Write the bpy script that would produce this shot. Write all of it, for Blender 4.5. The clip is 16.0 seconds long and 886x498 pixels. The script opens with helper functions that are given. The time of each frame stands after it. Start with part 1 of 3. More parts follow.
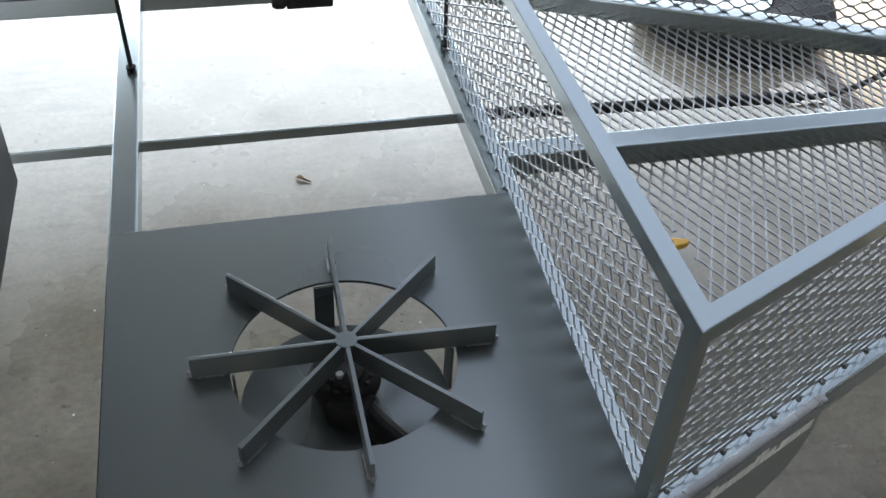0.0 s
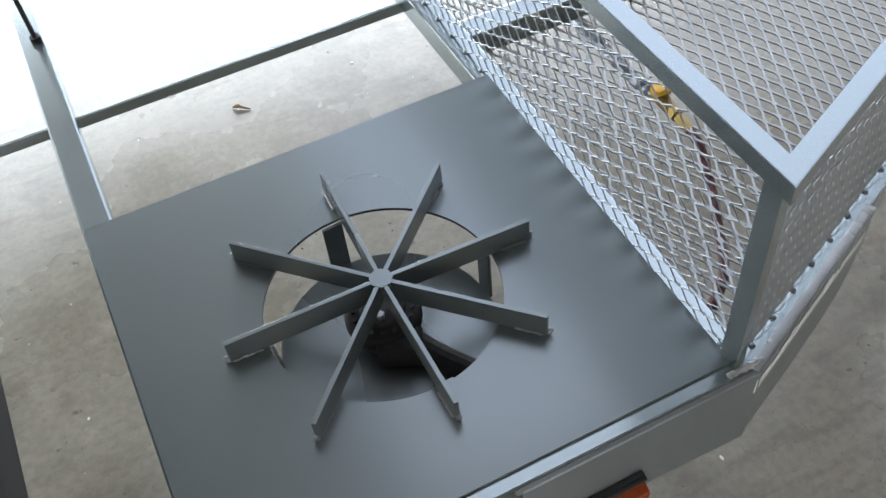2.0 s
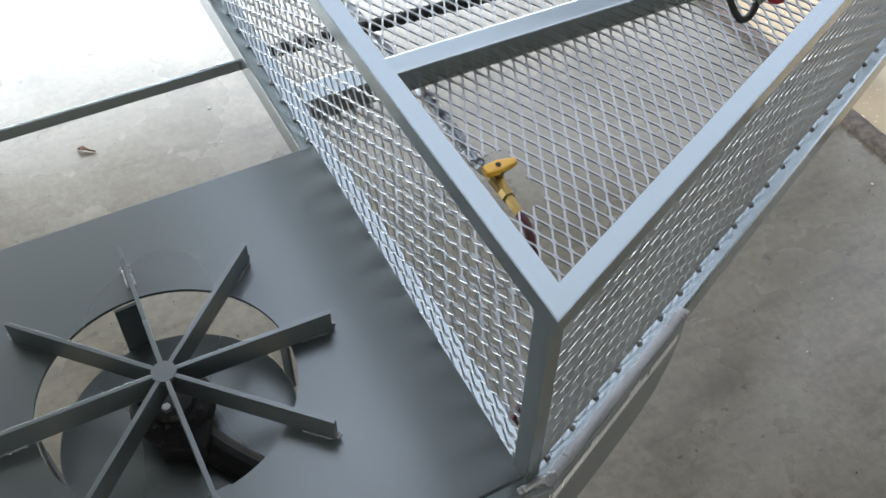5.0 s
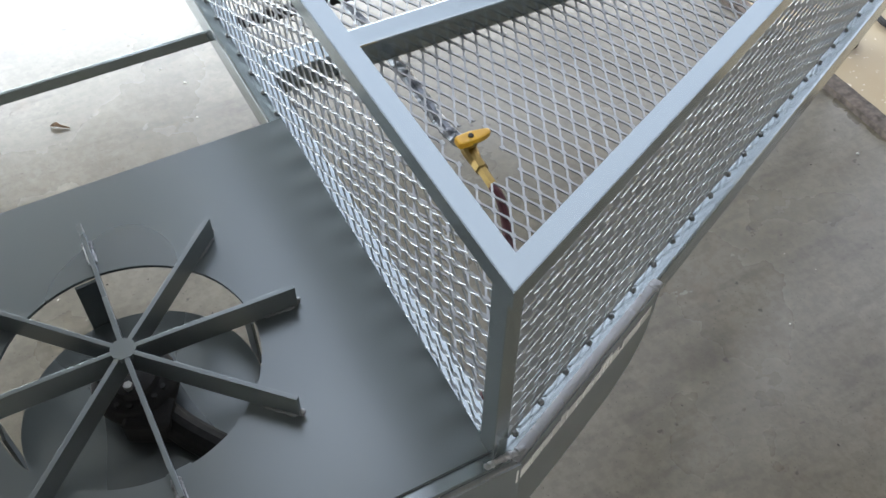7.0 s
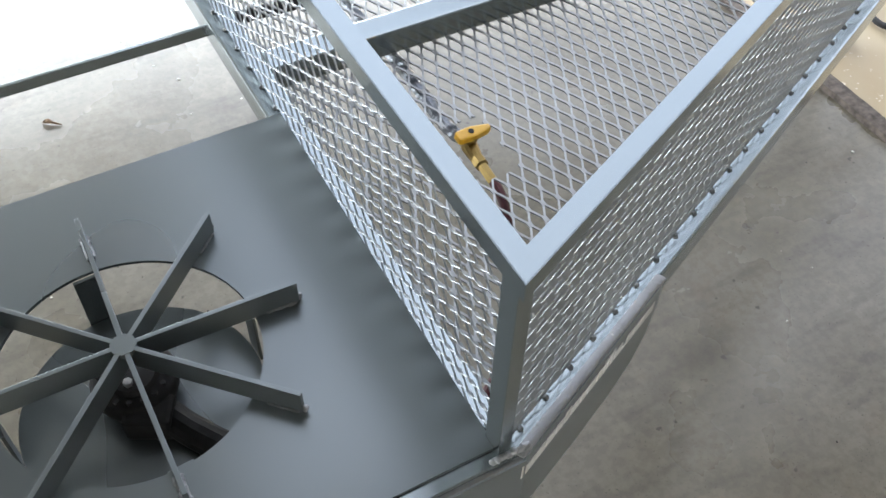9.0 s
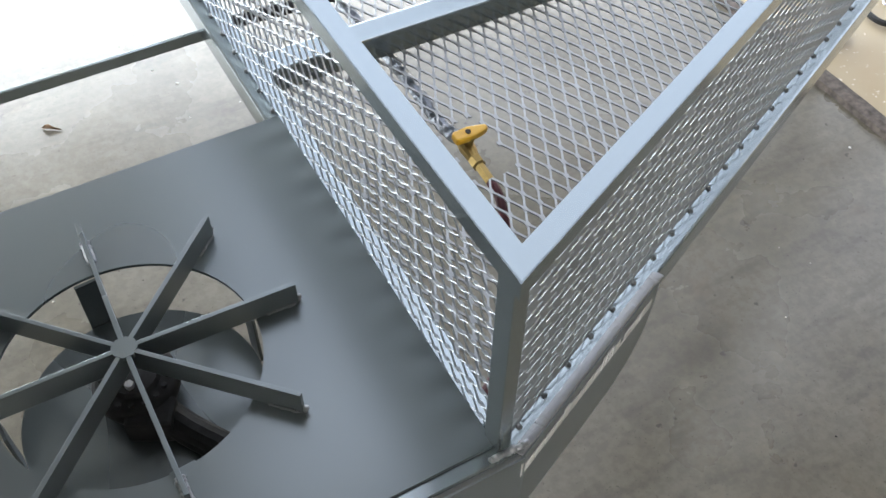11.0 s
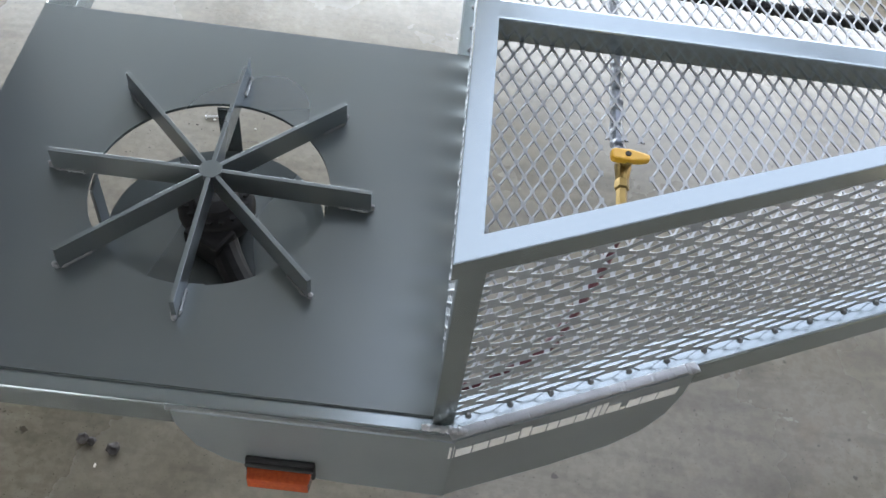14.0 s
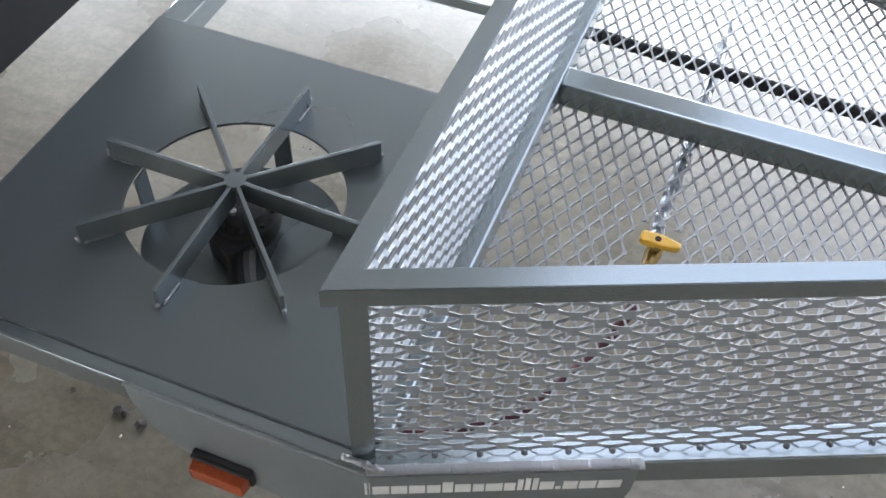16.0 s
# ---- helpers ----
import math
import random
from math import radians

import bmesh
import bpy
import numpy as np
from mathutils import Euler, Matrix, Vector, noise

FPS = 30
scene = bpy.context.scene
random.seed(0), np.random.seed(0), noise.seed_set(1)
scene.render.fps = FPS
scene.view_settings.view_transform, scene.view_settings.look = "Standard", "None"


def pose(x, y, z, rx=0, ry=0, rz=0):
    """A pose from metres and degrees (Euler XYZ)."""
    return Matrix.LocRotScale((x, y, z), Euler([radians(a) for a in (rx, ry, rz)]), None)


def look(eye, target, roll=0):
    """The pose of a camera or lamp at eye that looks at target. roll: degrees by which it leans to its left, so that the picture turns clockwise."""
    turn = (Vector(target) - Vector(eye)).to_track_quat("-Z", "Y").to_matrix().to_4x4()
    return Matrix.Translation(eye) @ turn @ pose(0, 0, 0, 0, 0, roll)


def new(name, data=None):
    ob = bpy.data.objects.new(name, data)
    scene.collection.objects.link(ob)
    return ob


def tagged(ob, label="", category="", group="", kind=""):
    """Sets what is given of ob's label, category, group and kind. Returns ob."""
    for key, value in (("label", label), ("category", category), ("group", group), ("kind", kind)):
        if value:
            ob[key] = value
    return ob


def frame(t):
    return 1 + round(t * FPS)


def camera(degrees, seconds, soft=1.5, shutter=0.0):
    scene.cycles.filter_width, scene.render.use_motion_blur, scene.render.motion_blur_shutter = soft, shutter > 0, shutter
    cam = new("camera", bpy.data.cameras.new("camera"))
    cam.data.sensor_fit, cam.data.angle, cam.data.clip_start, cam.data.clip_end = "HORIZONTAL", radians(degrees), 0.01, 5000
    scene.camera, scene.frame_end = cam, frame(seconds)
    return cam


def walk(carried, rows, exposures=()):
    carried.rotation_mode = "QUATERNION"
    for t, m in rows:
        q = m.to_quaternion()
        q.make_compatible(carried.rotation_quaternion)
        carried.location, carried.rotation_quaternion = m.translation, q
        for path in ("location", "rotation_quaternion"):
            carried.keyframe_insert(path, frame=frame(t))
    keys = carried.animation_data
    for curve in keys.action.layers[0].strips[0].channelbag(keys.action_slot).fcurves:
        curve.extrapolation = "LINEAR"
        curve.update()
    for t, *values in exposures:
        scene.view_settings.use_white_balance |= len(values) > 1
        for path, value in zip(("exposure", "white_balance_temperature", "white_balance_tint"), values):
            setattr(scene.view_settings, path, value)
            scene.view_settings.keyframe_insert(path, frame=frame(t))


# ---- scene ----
cam = camera(49.0, 16.0)
PATH = [
    (0, (-0.117, -0.963, 1.642), (0.268, 0.482, 0.314), 3.4),
    (0.5, (-0.064, -0.93, 1.614), (0.178, 0.461, 0.198), 2.0),
    (1, (-0.055, -0.901, 1.597), (0.061, 0.409, 0.09), -2.1),
    (1.5, (-0.125, -0.849, 1.616), (0.088, 0.418, 0.084), -5.3),
    (2, (-0.218, -0.802, 1.618), (0.256, 0.406, 0.096), -6.6),
    (2.5, (-0.252, -0.801, 1.61), (0.409, 0.344, 0.11), -3.6),
    (3, (-0.249, -0.818, 1.613), (0.51, 0.281, 0.124), -0.5),
    (3.5, (-0.159, -0.813, 1.635), (0.581, 0.299, 0.146), 1.3),
    (5.8, (-0.005, -0.756, 1.612), (0.6, 0.409, 0.103), 0.2),
    (6, (0.001, -0.758, 1.605), (0.613, 0.403, 0.095), 0.3),
    (6.5, (0.024, -0.762, 1.609), (0.639, 0.373, 0.081), 0.6),
    (7, (0.025, -0.776, 1.602), (0.642, 0.349, 0.069), 0.7),
    (7.5, (0.021, -0.773, 1.604), (0.638, 0.337, 0.059), 0.9),
    (8, (0.012, -0.768, 1.599), (0.642, 0.339, 0.057), 1.3),
    (8.5, (0.014, -0.759, 1.605), (0.643, 0.339, 0.057), 1.6),
    (9, (0.005, -0.766, 1.589), (0.649, 0.348, 0.058), 1.7),
    (11.5, (0.008, -0.779, 1.601), (0.641, 0.34, 0.069), 0.5),
    (12, (0.018, -0.789, 1.617), (0.626, 0.334, 0.077), -0.4),
    (12.5, (0.054, -0.776, 1.58), (0.608, 0.391, 0.053), 5.9),
    (13, (0.164, -0.759, 1.555), (0.525, 0.435, -0.009), 15.1),
    (13.5, (0.184, -0.793, 1.603), (0.396, 0.388, 0.003), 12.5),
    (14, (0.302, -0.875, 1.622), (0.349, 0.345, 0.038), 8.6),
    (14.5, (0.464, -0.853, 1.632), (0.335, 0.358, 0.047), 7.7),
    (15, (0.588, -0.829, 1.642), (0.304, 0.345, 0.048), 6.0),
    (15.5, (0.61, -0.832, 1.641), (0.26, 0.361, 0.075), 5.0),
    (16, (0.628, -0.831, 1.643), (0.199, 0.383, 0.113), 2.5),
]
walk(cam, [(t, look(e, g, r)) for t, e, g, r in PATH],
     [(0.0, 2.1, 6100, 8.0), (1.0, 2.52, 6100, 8.0), (2.0, 2.78, 6150, 8.5), (3.5, 2.65, 6270, 9.0), (6.5, 2.6, 6270, 9.0), (8.0, 2.72, 6270, 9.0),
      (9.0, 2.8, 6270, 9.0), (11.5, 2.74, 6270, 9.0), (12.5, 2.72, 6200, 9.0), (14.5, 3.0, 6050, 10.5), (16.0, 2.9, 6050, 11.5)])

# ---- light: an assumed open bay, bright overcast day outside beyond the far side ----
world = bpy.data.worlds.new("sky")
scene.world = world
world.use_nodes = True
wn = world.node_tree.nodes
wl = world.node_tree.links
sky = wn.new("ShaderNodeTexSky")
sky.sky_type = "NISHITA"
sky.sun_disc = False
sky.sun_elevation = radians(52)
sky.sun_rotation = radians(198)
sky.dust_density = 8.0
sky.air_density = 0.4
bg = wn["Background"]
bg.inputs["Strength"].default_value = 0.15
cloud = wn.new("ShaderNodeHueSaturation")   # thin cloud pales the blue
cloud.inputs["Saturation"].default_value = 0.4
cloud.inputs["Value"].default_value = 1.7
wl.new(sky.outputs["Color"], cloud.inputs["Color"])
wl.new(cloud.outputs["Color"], bg.inputs["Color"])

sun = new("sun", bpy.data.lights.new("sun", "SUN"))
sun.data.energy = 2.8
sun.data.angle = radians(0.6)
sun.data.color = (1.0, 0.97, 0.93)
sun.matrix_world = look((-2.0, -6.0, 8.0), (0.0, 0.0, 0.0))


# added area lamp that stands in for sky light from the open far side
sky_stand_in = new("sky_stand_in", bpy.data.lights.new("sky_stand_in", "AREA"))
sky_stand_in.data.shape = "RECTANGLE"
sky_stand_in.data.size, sky_stand_in.data.size_y = 8.6, 1.7
sky_stand_in.data.energy = 80.0
sky_stand_in.data.color = (0.95, 0.99, 1.0)
sky_stand_in.matrix_world = look((-0.1, 3.55, 0.98), (-0.1, 0.0, 0.9))


# ---- materials ----
def material(name):
    m = bpy.data.materials.new(name)
    m.use_nodes = True
    n = m.node_tree.nodes
    return m, n, m.node_tree.links, n["Principled BSDF"]


def ramp_noise(n, l, scale, detail, lo, hi, c0, c1, coord="Object", stretch=None):
    tc = n.new("ShaderNodeTexCoord")
    src = tc.outputs[coord]
    if stretch:
        mp = n.new("ShaderNodeMapping")
        mp.inputs["Scale"].default_value = stretch
        l.new(src, mp.inputs["Vector"])
        src = mp.outputs["Vector"]
    t = n.new("ShaderNodeTexNoise")
    t.inputs["Scale"].default_value = scale
    t.inputs["Detail"].default_value = detail
    l.new(src, t.inputs["Vector"])
    r = n.new("ShaderNodeValToRGB")
    r.color_ramp.elements[0].position = lo
    r.color_ramp.elements[1].position = hi
    r.color_ramp.elements[0].color = (*c0, 1)
    r.color_ramp.elements[1].color = (*c1, 1)
    l.new(t.outputs["Fac"], r.inputs["Fac"])
    return t, r


def mix(n, l, a, b, fac, mode="MIX"):
    m = n.new("ShaderNodeMix")
    m.data_type = "RGBA"
    m.blend_type = mode
    if isinstance(fac, float):
        m.inputs["Factor"].default_value = fac
    else:
        l.new(fac, m.inputs["Factor"])
    l.new(a, m.inputs["A"])
    l.new(b, m.inputs["B"])
    return m.outputs["Result"]


def bump(n, l, bsdf, height, strength, distance):
    b = n.new("ShaderNodeBump")
    b.inputs["Strength"].default_value = strength
    b.inputs["Distance"].default_value = distance
    l.new(height, b.inputs["Height"])
    l.new(b.outputs["Normal"], bsdf.inputs["Normal"])


def paint(name, c0, c1, rough0, rough1, metal=0.0, grain=0.12, ior=1.5, detail=6.0, coarse=1.0):
    m, n, l, p = material(name)
    _, r = ramp_noise(n, l, 3.0 * coarse, detail, 0.3, 0.7, c0, c1)
    l.new(r.outputs["Color"], p.inputs["Base Color"])
    _, rr = ramp_noise(n, l, 9.0 * coarse, detail, 0.2, 0.8, (rough0,) * 3, (rough1,) * 3)
    l.new(rr.outputs["Color"], p.inputs["Roughness"])
    p.inputs["Metallic"].default_value = metal
    p.inputs["IOR"].default_value = ior
    if grain:
        fine, _ = ramp_noise(n, l, 420.0, 3.0, 0.3, 0.7, (0, 0, 0), (1, 1, 1))
        bump(n, l, p, fine.outputs["Fac"], grain, 0.0006)
    return m


def simple(name, c0, c1, rough, metal=0.0, scale=30.0, grain=0.2):
    m, n, l, p = material(name)
    t, r = ramp_noise(n, l, scale, 6.0, 0.3, 0.7, c0, c1)
    l.new(r.outputs["Color"], p.inputs["Base Color"])
    p.inputs["Roughness"].default_value = rough
    p.inputs["Metallic"].default_value = metal
    bump(n, l, p, t.outputs["Fac"], grain, 0.001)
    return m


def concrete(name):
    m, n, l, p = material(name)
    _, big = ramp_noise(n, l, 0.8, 8.0, 0.3, 0.72, (0.134, 0.12, 0.089), (0.193, 0.175, 0.136))
    _, mid = ramp_noise(n, l, 5.0, 10.0, 0.36, 0.6, (0.74, 0.72, 0.68), (1, 1, 1))
    _, rust = ramp_noise(n, l, 8.0, 4.0, 0.6, 0.76, (1, 1, 1), (0.86, 0.74, 0.64))
    _, brushed = ramp_noise(n, l, 22.0, 6.0, 0.3, 0.62, (0.82, 0.82, 0.81), (1, 1, 1), stretch=(0.4, 1.8, 1))
    _, pits = ramp_noise(n, l, 34.0, 2.0, 0.235, 0.275, (0.3, 0.28, 0.25), (1, 1, 1))
    _, crumbs = ramp_noise(n, l, 120.0, 2.0, 0.25, 0.3, (0.45, 0.43, 0.4), (1, 1, 1))
    c = mix(n, l, big.outputs["Color"], mid.outputs["Color"], 0.7, "MULTIPLY")
    c = mix(n, l, c, rust.outputs["Color"], 0.6, "MULTIPLY")
    c = mix(n, l, c, brushed.outputs["Color"], 0.4, "MULTIPLY")
    c = mix(n, l, c, pits.outputs["Color"], 0.85, "MULTIPLY")
    c = mix(n, l, c, crumbs.outputs["Color"], 0.6, "MULTIPLY")
    _, streak = ramp_noise(n, l, 9.0, 8.0, 0.32, 0.46, (0.62, 0.61, 0.59), (1, 1, 1), stretch=(0.6, 3.2, 1))
    _, blotch = ramp_noise(n, l, 3.4, 3.0, 0.6, 0.72, (1, 1, 1), (0.55, 0.53, 0.5))
    _, pale = ramp_noise(n, l, 13.0, 9.0, 0.58, 0.74, (1, 1, 1), (1.28, 1.28, 1.27))
    _, grit = ramp_noise(n, l, 70.0, 12.0, 0.4, 0.6, (0.7, 0.69, 0.67), (1.08, 1.08, 1.08))
    _, specks = ramp_noise(n, l, 210.0, 2.0, 0.68, 0.73, (1, 1, 1), (0.42, 0.4, 0.38))
    c = mix(n, l, c, grit.outputs["Color"], 0.5, "MULTIPLY")
    c = mix(n, l, c, specks.outputs["Color"], 0.8, "MULTIPLY")
    c = mix(n, l, c, streak.outputs["Color"], 0.55, "MULTIPLY")
    c = mix(n, l, c, blotch.outputs["Color"], 0.8, "MULTIPLY")
    c = mix(n, l, c, pale.outputs["Color"], 0.8, "MULTIPLY")
    l.new(c, p.inputs["Base Color"])
    _, rr = ramp_noise(n, l, 2.2, 6.0, 0.3, 0.7, (0.2,) * 3, (0.38,) * 3)
    l.new(rr.outputs["Color"], p.inputs["Roughness"])
    h, _ = ramp_noise(n, l, 95.0, 8.0, 0.3, 0.7, (0, 0, 0), (1, 1, 1))
    p.inputs["IOR"].default_value = 1.64
    bump(n, l, p, h.outputs["Fac"], 0.16, 0.002)
    return m


def tan_floor(name):
    m, n, l, p = material(name)
    _, big = ramp_noise(n, l, 1.6, 8.0, 0.3, 0.7, (0.34, 0.235, 0.11), (0.5, 0.43, 0.30))
    _, dust = ramp_noise(n, l, 60.0, 4.0, 0.66, 0.74, (0, 0, 0), (1, 1, 1))
    rgb = n.new("ShaderNodeRGB")
    rgb.outputs[0].default_value = (0.8, 0.74, 0.6, 1)
    l.new(mix(n, l, big.outputs["Color"], rgb.outputs[0], dust.outputs["Color"]), p.inputs["Base Color"])
    p.inputs["Roughness"].default_value = 0.5
    return m


GREY = paint("grey_paint", (0.305, 0.35, 0.365), (0.365, 0.415, 0.432), 0.18, 0.22, metal=0.8, grain=0.0, detail=1.0, coarse=0.5)
MATT = paint("dull_grey_paint", (0.235, 0.262, 0.272), (0.28, 0.308, 0.318), 0.36, 0.44, metal=0.6, grain=0.1)
PLATE = paint("grey_plate_paint", (0.18, 0.202, 0.209), (0.191, 0.214, 0.221), 0.27, 0.3, metal=0.72, grain=0.0, detail=0.0, coarse=0.35)


def heat_ripples(m):
    """The plate is drawn into faint waves along the tacked edge, dying out a few centimetres from it."""
    n, l = m.node_tree.nodes, m.node_tree.links
    xyz = n.new("ShaderNodeSeparateXYZ")
    l.new(n.new("ShaderNodeTexCoord").outputs["Object"], xyz.inputs[0])

    def calc(op, a, b):
        c = n.new("ShaderNodeMath")
        c.operation = op
        for i, v in enumerate((a, b)):
            if isinstance(v, (int, float)):
                c.inputs[i].default_value = v
            elif v is not None:
                l.new(v, c.inputs[i])
        return c.outputs[0]
    wave = calc("COSINE", calc("MULTIPLY", calc("SUBTRACT", xyz.outputs["Y"], 0.028), 2 * math.pi / 0.0555), None)
    near = calc("EXPONENT", calc("DIVIDE", calc("SUBTRACT", calc("MINIMUM", xyz.outputs["X"], 0.346), 0.346), 0.026), None)
    bump(n, l, n["Principled BSDF"], calc("MULTIPLY", calc("ADD", calc("MULTIPLY", wave, 0.6), 0.9), near), 1.0, 0.0022)


heat_ripples(PLATE)
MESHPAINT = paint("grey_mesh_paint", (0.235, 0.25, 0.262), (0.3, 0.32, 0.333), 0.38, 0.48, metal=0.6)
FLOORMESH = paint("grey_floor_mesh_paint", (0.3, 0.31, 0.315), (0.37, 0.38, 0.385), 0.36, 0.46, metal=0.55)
WELD = paint("weld_paint", (0.28, 0.285, 0.29), (0.4, 0.405, 0.41), 0.35, 0.5, metal=0.6, grain=0.9)
BEAD = paint("bead_paint", (0.17, 0.178, 0.182), (0.25, 0.258, 0.262), 0.35, 0.5, metal=0.6, grain=0.9)
TACK = paint("tack_weld_paint", (0.1, 0.105, 0.107), (0.16, 0.165, 0.168), 0.4, 0.6, metal=0.3, grain=0.9)
BLACKBOX = paint("dark_box_paint", (0.011, 0.0115, 0.013), (0.018, 0.0185, 0.02), 0.45, 0.6, ior=1.32)
CONCRETE = concrete("concrete")
TAN = tan_floor("tan_sealed_floor")
IRON = simple("cast_iron", (0.008, 0.0075, 0.0075), (0.018, 0.017, 0.017), 0.65, 0.0, 80.0)
IRON.node_tree.nodes["Principled BSDF"].inputs["IOR"].default_value = 1.33
EDGING = simple("worn_rubber_edging", (0.05, 0.04, 0.034), (0.16, 0.13, 0.11), 0.8, 0.0, 60.0, 0.9)
RUBBER = simple("black_rubber", (0.012, 0.012, 0.013), (0.022, 0.022, 0.023), 0.75)
TYRE = simple("tyre_rubber", (0.008, 0.008, 0.009), (0.014, 0.014, 0.016), 0.9)
TYRE.node_tree.nodes["Principled BSDF"].inputs["IOR"].default_value = 1.25
BRASS = simple("brass", (0.17, 0.12, 0.04), (0.28, 0.2, 0.075), 0.4, 1.0)
YELLOW = simple("yellow_enamel", (0.62, 0.33, 0.02), (0.78, 0.45, 0.03), 0.35)
MAROON = simple("maroon_hose_rubber", (0.05, 0.006, 0.01), (0.095, 0.012, 0.02), 0.6)
FOIL = simple("wrinkled_silver_wrap", (0.06, 0.07, 0.085), (0.36, 0.39, 0.44), 0.32, 0.55, 45.0, 0.9)
AMBER = simple("amber_plastic", (0.28, 0.045, 0.012), (0.36, 0.065, 0.015), 0.2, 0.0, 200.0, 0.05)
WHITE = simple("white_vinyl", (0.66, 0.66, 0.64), (0.74, 0.74, 0.72), 0.5)
STEEL = simple("zinc_steel", (0.5, 0.5, 0.52), (0.7, 0.7, 0.72), 0.3, 1.0)
RED = simple("red_plastic", (0.3, 0.008, 0.02), (0.4, 0.015, 0.03), 0.35)
DIRT = simple("dark_dirt", (0.02, 0.016, 0.014), (0.05, 0.042, 0.036), 0.85)
LEAFM = simple("dry_leaf", (0.17, 0.105, 0.055), (0.32, 0.22, 0.13), 0.7)
PAPER = simple("creased_pale_paper", (0.36, 0.32, 0.25), (0.62, 0.6, 0.55), 0.6)
CHIP = simple("pale_chip", (0.6, 0.58, 0.52), (0.75, 0.73, 0.68), 0.7)
UNSEEN_ROOF = simple("unseen_roof_panel", (0.09, 0.089, 0.087), (0.118, 0.116, 0.113), 0.7, 0.0, 4.0)
UNSEEN_WALL = simple("unseen_wall_panel", (0.55, 0.53, 0.495), (0.63, 0.605, 0.565), 0.7, 0.0, 4.0)


# ---- mesh helpers ----
def finish(name, bm, mat, parent=None, label="", smooth=False):
    me = bpy.data.meshes.new(name)
    bmesh.ops.recalc_face_normals(bm, faces=bm.faces)
    bm.to_mesh(me)
    bm.free()
    me.materials.append(mat)
    if smooth:
        for f in me.polygons:
            f.use_smooth = True
    ob = new(name, me)
    if parent:
        ob.parent = parent
    if label:
        ob["label"] = label
    return ob


def part(name, bm, mat, parent, label="", smooth=False):
    return finish(name, bm, mat, parent, label, smooth)


def thing(name, label, category, group="", kind=""):
    e = new(name)
    e.empty_display_size = 0.1
    return tagged(e, label, category, group, kind)


def box(bm, x0, x1, y0, y1, z0, z1, m=None):
    vs = [bm.verts.new((x, y, z)) for z in (z0, z1) for x, y in ((x0, y0), (x1, y0), (x1, y1), (x0, y1))]
    for f in ((0, 1, 2, 3), (4, 5, 6, 7), (0, 1, 5, 4), (1, 2, 6, 5), (2, 3, 7, 6), (3, 0, 4, 7)):
        bm.faces.new([vs[i] for i in f])
    if m is not None:
        bmesh.ops.transform(bm, matrix=m, verts=vs)
    return vs


def bevel(bm, width, segments=2):
    bmesh.ops.recalc_face_normals(bm, faces=bm.faces)
    sharp = [e for e in bm.edges if len(e.link_faces) == 2 and e.calc_face_angle(0) > 0.5]
    bmesh.ops.bevel(bm, geom=sharp, offset=width, segments=segments, affect="EDGES", profile=0.6)


def bar(x0, x1, y0, y1, z0, z1, r=0.004, m=None):
    bm = bmesh.new()
    box(bm, x0, x1, y0, y1, z0, z1, m)
    bevel(bm, r, 2)
    return bm


def prism(points, z0, z1):
    """A flat plate with the outline of the points, in plan."""
    bm = bmesh.new()
    lo = [bm.verts.new((x, y, z0)) for x, y in points]
    hi = [bm.verts.new((x, y, z1)) for x, y in points]
    bm.faces.new(lo)
    bm.faces.new(hi)
    k = len(points)
    for i in range(k):
        bm.faces.new((lo[i], lo[(i + 1) % k], hi[(i + 1) % k], hi[i]))
    return bm


def tube(path, radius, sides=10, radii=None, wobble=0.0, caps=True):
    """A round tube along a path of points."""
    bm = bmesh.new()
    pts = [Vector(p) for p in path]
    rings = []
    side = None
    for i, p in enumerate(pts):
        d = (pts[min(i + 1, len(pts) - 1)] - pts[max(i - 1, 0)]).normalized()
        if side is None:
            side = d.cross(Vector((0, 0, 1)))
            if side.length < 0.1:
                side = d.cross(Vector((0, 1, 0)))
        side = (side - d * side.dot(d)).normalized()
        up = side.cross(d)
        r = radii[i] if radii else radius
        ring = []
        for k in range(sides):
            a = 2 * math.pi * k / sides
            rr = r * (1 + wobble * noise.noise(p * 90 + Vector((k * 3.1, 0, 0))))
            ring.append(bm.verts.new(p + (side * math.cos(a) + up * math.sin(a)) * rr))
        rings.append(ring)
    for a, b in zip(rings, rings[1:]):
        for k in range(sides):
            bm.faces.new((a[k], a[(k + 1) % sides], b[(k + 1) % sides], b[k]))
    if caps:
        bm.faces.new(rings[0])
        bm.faces.new(rings[-1])
    return bm


def curve_points(ctrl, steps=8):
    """A smooth path through the points."""
    p = [Vector(c) for c in ctrl]
    p = [2 * p[0] - p[1], *p, 2 * p[-1] - p[-2]]
    out = []
    for i in range(1, len(p) - 2):
        for s in range(steps):
            t = s / steps
            a, b, c, d = p[i - 1:i + 3]
            out.append(0.5 * ((2 * b) + (c - a) * t + (2 * a - 5 * b + 4 * c - d) * t * t + (3 * b - a - 3 * c + d) * t ** 3))
    out.append(p[-2])
    return out


